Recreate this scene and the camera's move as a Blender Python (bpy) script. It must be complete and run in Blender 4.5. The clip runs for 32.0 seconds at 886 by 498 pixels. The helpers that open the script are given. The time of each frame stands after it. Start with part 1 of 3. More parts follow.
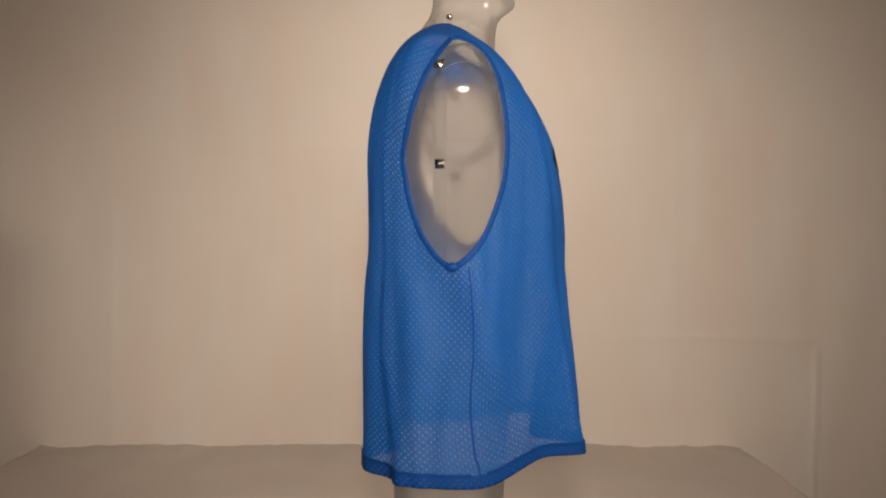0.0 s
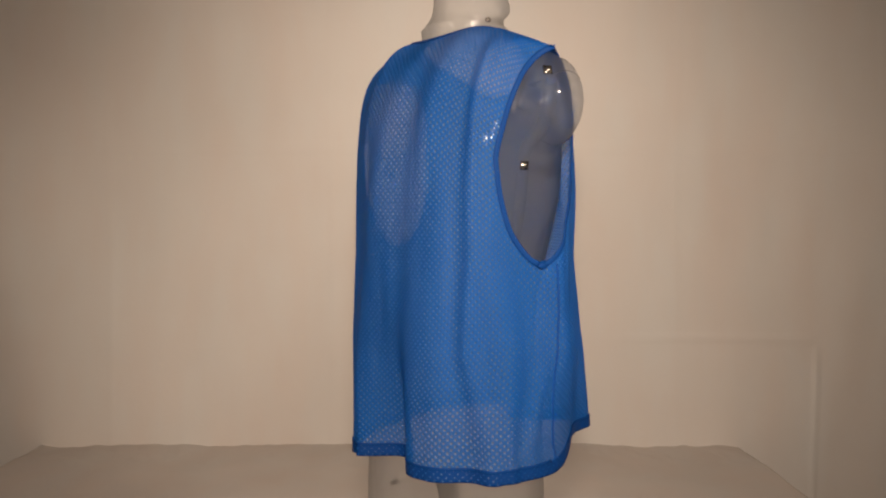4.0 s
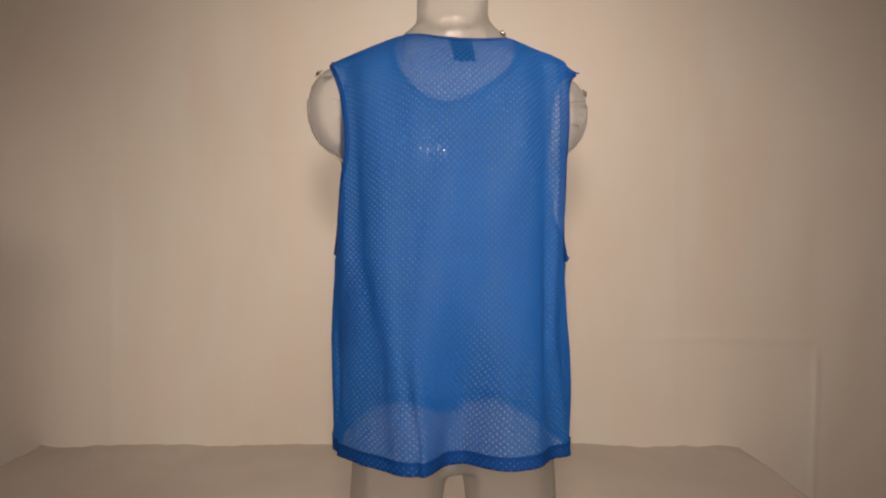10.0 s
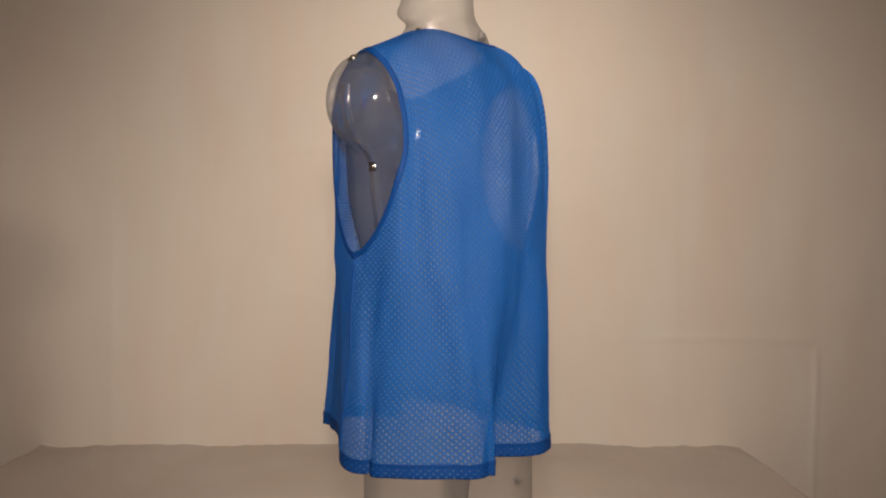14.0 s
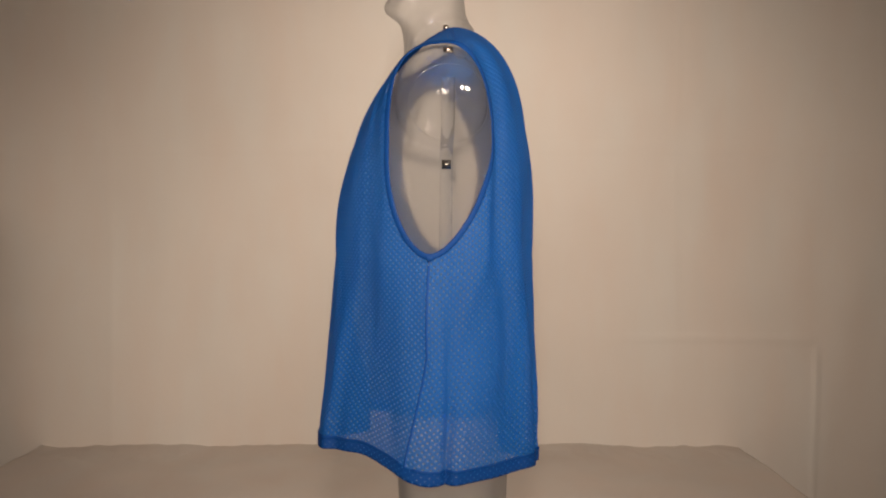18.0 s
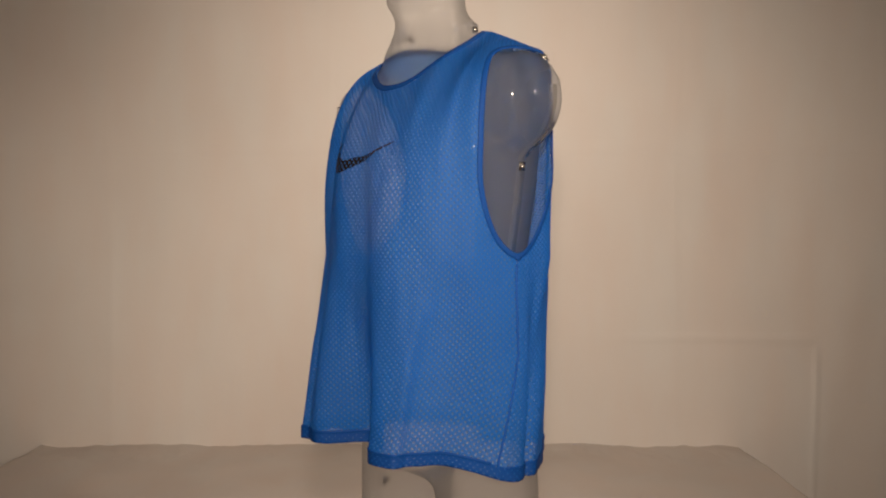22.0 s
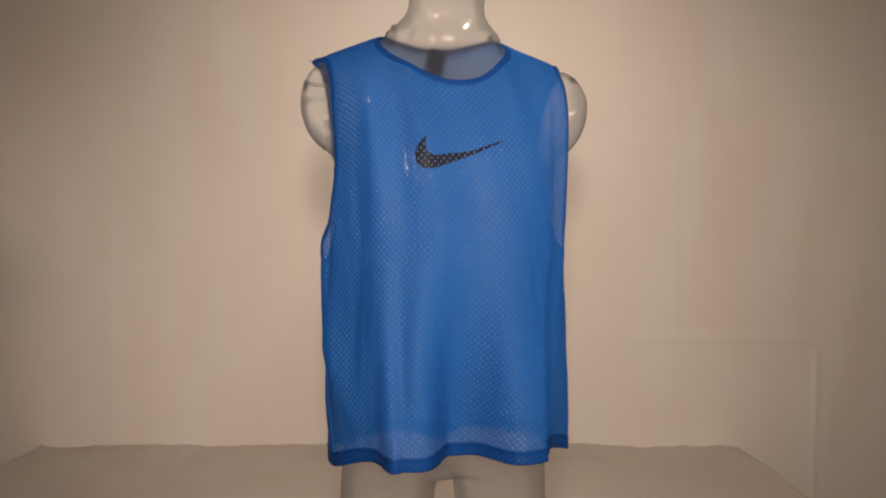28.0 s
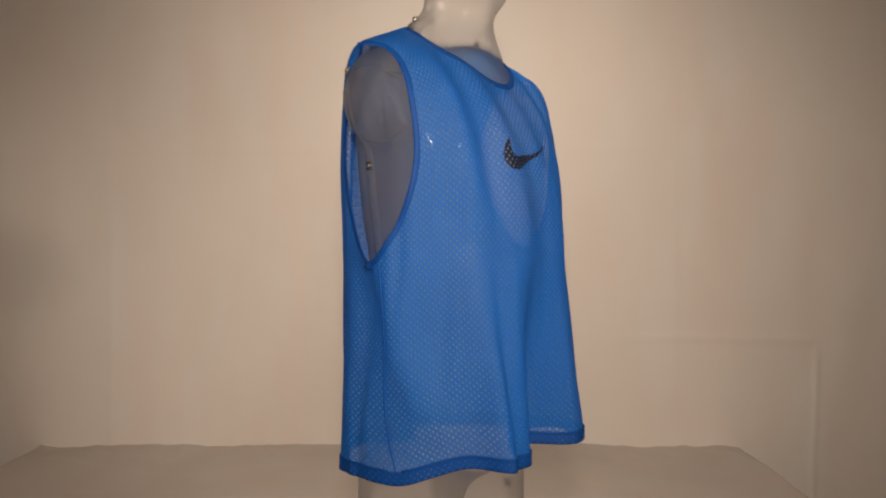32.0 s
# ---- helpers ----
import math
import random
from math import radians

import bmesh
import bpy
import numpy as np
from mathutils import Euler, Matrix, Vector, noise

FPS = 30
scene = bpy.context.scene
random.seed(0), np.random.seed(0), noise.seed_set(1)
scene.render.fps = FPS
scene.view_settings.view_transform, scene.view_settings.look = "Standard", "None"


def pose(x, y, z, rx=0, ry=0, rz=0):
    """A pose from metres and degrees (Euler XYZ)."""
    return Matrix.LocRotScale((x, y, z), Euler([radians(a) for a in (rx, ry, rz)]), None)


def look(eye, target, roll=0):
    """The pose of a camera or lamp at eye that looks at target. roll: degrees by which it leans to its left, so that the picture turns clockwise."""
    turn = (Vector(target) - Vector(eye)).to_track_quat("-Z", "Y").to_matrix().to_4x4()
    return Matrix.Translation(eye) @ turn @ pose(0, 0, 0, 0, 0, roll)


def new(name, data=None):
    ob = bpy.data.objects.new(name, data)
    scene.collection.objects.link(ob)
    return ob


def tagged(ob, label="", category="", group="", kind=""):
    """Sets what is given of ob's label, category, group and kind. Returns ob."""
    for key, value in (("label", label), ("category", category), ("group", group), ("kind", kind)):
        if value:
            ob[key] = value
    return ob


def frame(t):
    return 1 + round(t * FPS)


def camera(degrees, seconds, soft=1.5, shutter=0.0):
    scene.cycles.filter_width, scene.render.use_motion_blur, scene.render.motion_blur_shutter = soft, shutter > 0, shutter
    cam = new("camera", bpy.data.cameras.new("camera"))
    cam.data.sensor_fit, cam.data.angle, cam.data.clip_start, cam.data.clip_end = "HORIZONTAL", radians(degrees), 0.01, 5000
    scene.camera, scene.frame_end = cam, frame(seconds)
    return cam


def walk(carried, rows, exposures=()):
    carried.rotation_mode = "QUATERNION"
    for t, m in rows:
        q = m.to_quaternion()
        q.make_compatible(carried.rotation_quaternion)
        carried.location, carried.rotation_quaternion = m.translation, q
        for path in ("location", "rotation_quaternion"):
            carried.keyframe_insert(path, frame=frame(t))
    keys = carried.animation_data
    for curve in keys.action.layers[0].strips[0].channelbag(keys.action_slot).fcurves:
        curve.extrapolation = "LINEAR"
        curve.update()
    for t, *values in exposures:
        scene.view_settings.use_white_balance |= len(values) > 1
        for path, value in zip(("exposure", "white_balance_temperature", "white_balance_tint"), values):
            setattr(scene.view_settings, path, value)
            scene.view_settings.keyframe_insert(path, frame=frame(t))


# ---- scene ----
cam = camera(58.45, 32.0, soft=2.1)
EYE_HEIGHT = 0.800
view = pose(-0.0098, -1.2919, EYE_HEIGHT, 90 - 2.238, 0, 0)
walk(cam, [(0.0, view), (32.0, view)], exposures=[(0.0, 0.0), (32.0, 0.0)])

# ---- light ----
world = bpy.data.worlds.new("dim_room")
world.use_nodes = True
world.node_tree.nodes["Background"].inputs[0].default_value = (0.8, 0.7, 0.6, 1)
world.node_tree.nodes["Background"].inputs[1].default_value = 0.02
scene.world = world


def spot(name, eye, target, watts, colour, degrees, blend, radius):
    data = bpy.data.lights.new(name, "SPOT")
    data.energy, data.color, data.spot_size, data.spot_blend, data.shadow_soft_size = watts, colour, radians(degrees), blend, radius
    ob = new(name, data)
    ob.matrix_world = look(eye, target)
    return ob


LAMP_TINT = (1.0, 0.801, 0.64)
spot("camera_lamp", (-0.01, -1.40, 1.02), (0.04, 1.6, 0.72), 90, LAMP_TINT, 102, 1.0, 0.05)
# Added unseen spot that keeps the backdrop bright around the form.
spot("backdrop_fill", (0.05, -0.10, 1.68), (0.07, 1.65, 0.60), 68, LAMP_TINT, 110, 1.0, 0.12)
# Unseen narrow fill, added to brighten the bib alone from the right.
spot("side_fill", (1.6, -1.2, 1.30), (0.0, 0.0, 0.83), 76, LAMP_TINT, 36, 1.0, 0.07)

# ---- materials ----


def material(name):
    m = bpy.data.materials.new(name)
    m.use_nodes = True
    return m, m.node_tree.nodes, m.node_tree.links, m.node_tree.nodes["Principled BSDF"]


def noise_ramp(nodes, links, scale, low, high, detail=4.0, stretch=(1, 1, 1)):
    co = nodes.new("ShaderNodeTexCoord")
    mp = nodes.new("ShaderNodeMapping")
    mp.inputs["Scale"].default_value = stretch
    nz = nodes.new("ShaderNodeTexNoise")
    nz.inputs["Scale"].default_value, nz.inputs["Detail"].default_value = scale, detail
    rp = nodes.new("ShaderNodeValToRGB")
    rp.color_ramp.elements[0].color, rp.color_ramp.elements[1].color = (*low, 1), (*high, 1)
    rp.color_ramp.elements[0].position, rp.color_ramp.elements[1].position = 0.3, 0.7
    links.new(co.outputs["Object"], mp.inputs[0])
    links.new(mp.outputs[0], nz.inputs["Vector"])
    links.new(nz.outputs["Fac"], rp.inputs[0])
    return rp.outputs[0], nz.outputs["Fac"]


def bump(nodes, links, height, strength, distance, shader):
    b = nodes.new("ShaderNodeBump")
    b.inputs["Strength"].default_value, b.inputs["Distance"].default_value = strength, distance
    links.new(height, b.inputs["Height"])
    links.new(b.outputs[0], shader.inputs["Normal"])


def cloth_backdrop(name, low, high):
    m, nodes, links, sh = material(name)
    col, fac = noise_ramp(nodes, links, 1.3, low, high, 3.0)
    stain, _ = noise_ramp(nodes, links, 4.5, (1.0, 0.95, 0.915), (0.995, 1.0, 0.99), 6.0, (1.5, 1.0, 0.45))
    both = nodes.new("ShaderNodeMix")
    both.data_type, both.blend_type = "RGBA", "MULTIPLY"
    both.inputs["Factor"].default_value = 1.0
    links.new(col, both.inputs["A"])
    links.new(stain, both.inputs["B"])
    links.new(both.outputs["Result"], sh.inputs["Base Color"])
    sh.inputs["Roughness"].default_value = 0.92
    _, weave = noise_ramp(nodes, links, 60.0, low, high, 6.0)
    bump(nodes, links, weave, 0.15, 0.002, sh)
    return m


BACKDROP = cloth_backdrop("white_backdrop_cloth", (0.74, 0.71, 0.68), (0.80, 0.78, 0.755))
# White cloth given a darker colour for the weaker light on the flat top.
DIMMED_CLOTH = cloth_backdrop("dimmed_platform_cloth", (0.49, 0.46, 0.437), (0.58, 0.548, 0.524))
PAINT = cloth_backdrop("white_wall_paint", (0.74, 0.72, 0.69), (0.79, 0.77, 0.74))
CONCRETE = cloth_backdrop("grey_floor", (0.42, 0.40, 0.38), (0.5, 0.48, 0.45))


def knit(name, low, high, sheer, through_light=0.25, rough=0.55, lit=None):
    m, nodes, links, sh = material(name)
    col, _ = noise_ramp(nodes, links, 9.0, low, high, 3.0)
    links.new(col, sh.inputs["Base Color"])
    sh.inputs["Roughness"].default_value = rough
    sh.inputs["Specular IOR Level"].default_value = 0.2
    _, yarn_or_film = noise_ramp(nodes, links, 900.0, low, high, 2.0, (1, 1, 0.4))
    bump(nodes, links, yarn_or_film, 0.25, 0.0006, sh)
    glow = nodes.new("ShaderNodeBsdfTranslucent")
    if lit:
        glow.inputs["Color"].default_value = (*lit, 1)
    else:
        links.new(col, glow.inputs["Color"])
    mix = nodes.new("ShaderNodeMixShader")
    mix.inputs[0].default_value = through_light
    links.new(sh.outputs[0], mix.inputs[1])
    links.new(glow.outputs[0], mix.inputs[2])
    last = mix
    if sheer > 0:
        clear = nodes.new("ShaderNodeBsdfTransparent")
        pores = nodes.new("ShaderNodeMixShader")
        pores.inputs[0].default_value = sheer
        links.new(mix.outputs[0], pores.inputs[1])
        links.new(clear.outputs[0], pores.inputs[2])
        last = pores
    links.new(last.outputs[0], nodes["Material Output"].inputs["Surface"])
    return m


BLUE_MESH = knit("blue_polyester_mesh", (0.012, 0.132, 0.50), (0.016, 0.153, 0.565), 0.15, 0.40, 0.55, (0.045, 0.33, 0.86))
BLUE_BAND = knit("blue_knitted_band", (0.006, 0.080, 0.355), (0.008, 0.094, 0.405), 0.16, 0.35)
BLUE_SEAM = knit("dark_blue_stitched_seam", (0.004, 0.065, 0.31), (0.005, 0.075, 0.35), 0.0, 0.05)
BLACK_INK = knit("black_printed_ink", (0.006, 0.006, 0.008), (0.012, 0.012, 0.014), 0.0, 0.0, 0.5)
NAVY_LABEL = knit("navy_woven_label", (0.004, 0.012, 0.05), (0.006, 0.018, 0.07), 0.0, 0.05)


def clear_plastic():
    m, nodes, links, sh = material("clear_hazy_plastic")
    nodes.remove(sh)
    clear = nodes.new("ShaderNodeBsdfTransparent")
    clear.inputs["Color"].default_value = (0.965, 0.98, 0.985, 1)
    milk = nodes.new("ShaderNodeBsdfDiffuse")
    milk.inputs["Color"].default_value = (0.76, 0.80, 0.86, 1)
    scatter = nodes.new("ShaderNodeBsdfTranslucent")
    scatter.inputs["Color"].default_value = (0.74, 0.80, 0.88, 1)
    haze = nodes.new("ShaderNodeMixShader")
    links.new(milk.outputs[0], haze.inputs[1])
    links.new(scatter.outputs[0], haze.inputs[2])
    body = nodes.new("ShaderNodeMixShader")
    body.inputs[0].default_value = 0.058
    frost = nodes.new("ShaderNodeBsdfRefraction")
    frost.inputs["IOR"].default_value, frost.inputs["Roughness"].default_value = 1.04, 0.9
    frost.inputs["Color"].default_value = (0.975, 0.98, 0.985, 1)
    see = nodes.new("ShaderNodeMixShader")
    see.inputs[0].default_value = 0.72
    links.new(clear.outputs[0], see.inputs[1])
    links.new(frost.outputs[0], see.inputs[2])
    links.new(see.outputs[0], body.inputs[1])
    links.new(haze.outputs[0], body.inputs[2])
    gloss = nodes.new("ShaderNodeBsdfGlossy")
    gloss.inputs["Roughness"].default_value = 0.07
    _, fac = noise_ramp(nodes, links, 62.0, (0, 0, 0), (1, 1, 1), 1.5, (1, 1, 0.16))
    b = nodes.new("ShaderNodeBump")
    b.inputs["Strength"].default_value, b.inputs["Distance"].default_value = 0.36, 0.010
    links.new(fac, b.inputs["Height"])
    links.new(b.outputs[0], gloss.inputs["Normal"])
    fres = nodes.new("ShaderNodeFresnel")
    fres.inputs["IOR"].default_value = 1.38
    links.new(b.outputs[0], fres.inputs["Normal"])
    mix = nodes.new("ShaderNodeMixShader")
    part_gloss = nodes.new("ShaderNodeMath")
    part_gloss.operation = "MULTIPLY_ADD"
    part_gloss.inputs[1].default_value, part_gloss.inputs[2].default_value = 0.32, 0.022
    links.new(fres.outputs[0], part_gloss.inputs[0])
    links.new(part_gloss.outputs[0], mix.inputs[0])
    links.new(body.outputs[0], mix.inputs[1])
    links.new(gloss.outputs[0], mix.inputs[2])
    links.new(mix.outputs[0], nodes["Material Output"].inputs["Surface"])
    return m


def eyelet_film():
    """Made-up pale film over the open eyelets: mostly clear, it brightens their dots."""
    m, nodes, links, sh = material("pale_blue_eyelet_film")
    nodes.remove(sh)
    clear = nodes.new("ShaderNodeBsdfTransparent")
    clear.inputs["Color"].default_value = (0.90, 0.97, 1.0, 1)
    front = nodes.new("ShaderNodeBsdfDiffuse")
    glow = nodes.new("ShaderNodeBsdfTranslucent")
    for n in (front, glow):
        n.inputs["Color"].default_value = (0.24, 0.56, 1.0, 1)
    yarn_or_film, mix = nodes.new("ShaderNodeMixShader"), nodes.new("ShaderNodeMixShader")
    mix.inputs[0].default_value = 0.40
    links.new(front.outputs[0], yarn_or_film.inputs[1])
    links.new(glow.outputs[0], yarn_or_film.inputs[2])
    links.new(clear.outputs[0], mix.inputs[1])
    links.new(yarn_or_film.outputs[0], mix.inputs[2])
    links.new(mix.outputs[0], nodes["Material Output"].inputs["Surface"])
    return m


EYELET = eyelet_film()
PLASTIC = clear_plastic()
STEEL, _n, _l, _s = material("steel_rivet")
_s.inputs["Metallic"].default_value, _s.inputs["Roughness"].default_value = 1.0, 0.25
_s.inputs["Base Color"].default_value = (0.52, 0.49, 0.45, 1)

# ---- the room ----


def smooth(x):
    x = np.clip(x, 0, 1)
    return x * x * (3 - 2 * x)


def mesh_object(name, verts, faces, mat, parent=None, smooth=True):
    me = bpy.data.meshes.new(name)
    me.from_pydata([tuple(map(float, v)) for v in verts], [], faces)
    me.materials.append(mat)
    if smooth:
        me.polygons.foreach_set("use_smooth", [True] * len(me.polygons))
    me.update()
    ob = new(name, me)
    if parent:
        ob.parent = parent
    return ob


def box(name, lo, hi, mat, bevel=0.0):
    bm = bmesh.new()
    bmesh.ops.create_cube(bm, size=1)
    size = [hi[i] - lo[i] for i in range(3)]
    mid = [(hi[i] + lo[i]) / 2 for i in range(3)]
    for v in bm.verts:
        v.co = Vector([v.co[i] * size[i] + mid[i] for i in range(3)])
    if bevel:
        bmesh.ops.bevel(bm, geom=bm.edges[:], offset=bevel, segments=4, affect="EDGES", profile=0.5)
    me = bpy.data.meshes.new(name)
    bm.to_mesh(me)
    bm.free()
    me.materials.append(mat)
    return new(name, me)


FLOOR_Z = -0.55
X0, X1, Y0, Y1, TOP = -2.3, 2.3, -3.0, 1.72, 2.35
tagged(box("floor", (X0, Y0, FLOOR_Z - 0.1), (X1, Y1, FLOOR_Z), CONCRETE), "plain grey studio floor below the platform", "floor", kind="structure")
tagged(box("ceiling", (X0, Y0, TOP), (X1, Y1, TOP + 0.1), PAINT), "plain white studio ceiling", "ceiling", kind="structure")
tagged(box("wall_north", (X0, Y1, FLOOR_Z), (X1, Y1 + 0.12, TOP), PAINT), "plain white wall behind the backdrop", "wall", kind="structure")
tagged(box("wall_south", (X0, Y0 - 0.12, FLOOR_Z), (X1, Y0, TOP), PAINT), "plain white wall", "wall", kind="structure")
tagged(box("wall_west", (X0 - 0.12, Y0, FLOOR_Z), (X0, Y1, TOP), PAINT), "plain white wall", "wall", kind="structure")
tagged(box("wall_east", (X1, Y0, FLOOR_Z), (X1 + 0.12, Y1, TOP), PAINT), "plain white wall", "wall", kind="structure")


TABLE_Z = -0.045
TABLE_X0, TABLE_X1 = -1.55, 1.13


def backdrop():
    """A hanging white cloth with pressed fold lines, soft waves and a slack fold at one side."""
    nx, nz = 440, 190
    verts, faces = [], []
    for j in range(nz + 1):
        z = FLOOR_Z + 0.02 + (TOP - 0.06 - FLOOR_Z) * j / nz
        for i in range(nx + 1):
            x = X0 + 0.03 + (X1 - X0 - 0.06) * i / nx
            y = 1.655 + 0.010 * noise.noise((x * 0.9, 3.1, z * 0.35)) + 0.004 * noise.noise((x * 3.4, 7.7, z * 0.8))
            y += 0.0016 * noise.noise((x * 11.0, 2.2, z * 1.6))
            low = float(smooth((0.33 - z) / 0.05))
            y -= 0.005 * low * math.exp(-(((x - 1.385 - 0.004 * math.sin(z * 9)) / 0.010) ** 2))
            along = float(smooth((x - 0.53) / 0.25)) * float(smooth((1.39 - x) / 0.03))
            y -= 0.004 * along * math.exp(-(((z - 0.347 + 0.006 * math.sin(x * 5)) / 0.011) ** 2))
            for c in (-1.25, -0.42, 0.86):
                y -= 0.0010 * math.exp(-(((x - c - 0.006 * math.sin(z * 4 + c)) / 0.013) ** 2))
            y -= 0.0024 * math.exp(-(((z - 1.06) / 0.013) ** 2))
            y += 0.008 * float(smooth((x - 1.47 - 0.217 * (z - 0.348)) / 0.16))
            verts.append((x, y, z))
    for j in range(nz):
        for i in range(nx):
            a = j * (nx + 1) + i
            faces.append((a, a + 1, a + nx + 2, a + nx + 1))
    ob = mesh_object("backdrop", verts, faces, BACKDROP)
    mod = ob.modifiers.new("thickness", "SOLIDIFY")
    mod.thickness = 0.002
    tagged(ob, "white cloth backdrop with faint pressed fold lines", "backdrop", kind="structure")


backdrop()

tagged(box("platform", (TABLE_X0 + 0.03, -1.03, FLOOR_Z), (TABLE_X1 - 0.03, 1.60, TABLE_Z - 0.010), DIMMED_CLOTH, 0.01), "low wide platform under a white cloth", "platform", kind="structure")


def platform_cloth():
    """Loose cloth over the platform: gentle waves, falling at the sides."""
    nx, ny = 260, 190
    verts, faces = [], []
    for j in range(ny + 1):
        y = -1.05 + 2.75 * j / ny
        for i in range(nx + 1):
            x = TABLE_X0 + (TABLE_X1 - TABLE_X0) * i / nx
            side = min(x - TABLE_X0, TABLE_X1 - x)
            near = math.hypot(x, y) < 0.30
            z = 0.0 if near else 0.007 * noise.noise((x * 2.1, y * 2.1, 4.0)) + 0.004 * noise.noise((x * 6.0, y * 5.0, 9.0)) - 0.002
            # rumpled where it is pushed against the backdrop
            rear = float(smooth((y - 1.30) / 0.33))
            z += rear * (0.012 * noise.noise((x * 5.0, y * 4.0, 2.0)) + 0.007 * noise.noise((x * 14.0, y * 9.0, 5.0)) + 0.003 * noise.noise((x * 34.0, y * 20.0, 8.0)) - 0.006)
            z -= 0.10 * max(0.0, 1 - side / 0.03) ** 2
            verts.append((x, y, TABLE_Z + z))
    for j in range(ny):
        for i in range(nx):
            a = j * (nx + 1) + i
            faces.append((a, a + 1, a + nx + 2, a + nx + 1))
    ob = mesh_object("platform_cloth", verts, faces, DIMMED_CLOTH)
    mod = ob.modifiers.new("thickness", "SOLIDIFY")
    mod.thickness = 0.002
    tagged(ob, "white cloth laid over the platform with soft waves", "cloth", kind="structure")


platform_cloth()

# ---- the torso and its bib turn together ----
LIFT = 0.293
ARM_Z = 0.450
LEVELS = (0.587, 0.448, 0.310, 0.172)
SHAPE = np.array((
    (0.1733, 0.0199, -0.01, -0.0208, 0.0003, 0.0021, -0.0005, -0.0048, 0.0016, 0.0006, 0.0006, 0.0012, -0.0001),
    (0.179, 0.0234, -0.0097, -0.0195, -0.0002, 0.0013, 0.0003, -0.0035, 0.0015, 0.0006, -0.0015, -0.0005, -0.0013),
    (0.183, 0.0262, -0.0113, -0.0142, -0.0017, 0.001, 0.0007, -0.0013, -0.0003, -0.0003, 0.0001, -0.0032, -0.0008),
    (0.1832, 0.0297, -0.0092, -0.0056, -0.0009, 0.002, 0.0006, -0.0015, -0.0033, -0.003, 0.0027, -0.0023, -0.0009)))


# hanging folds: angle at their top and at the hem, height of the top, width in degrees, depth
FOLDS = ((8, 10, 0.58, 9, 0.005), (25, 48, 0.60, 9, 0.006), (60, 62, 0.46, 9, 0.004), (-20, -32, 0.60, 8, 0.002), (-39, -40, 0.68, 7, -0.004), (-47, -52, 0.56, 8, 0.007),
         (-66, -62, 0.46, 8, 0.005), (125, 92, 0.50, 7, 0.007), (140, 126, 0.62, 8, 0.007), (162, 152, 0.68, 7, 0.009), (184, 186, 0.68, 7, 0.009),
         (203, 214, 0.70, 8, 0.009), (217, 238, 0.71, 8, 0.009), (231, 258, 0.69, 8, 0.009), (240, 280, 0.54, 9, 0.008), (254, 296, 0.46, 9, 0.006))


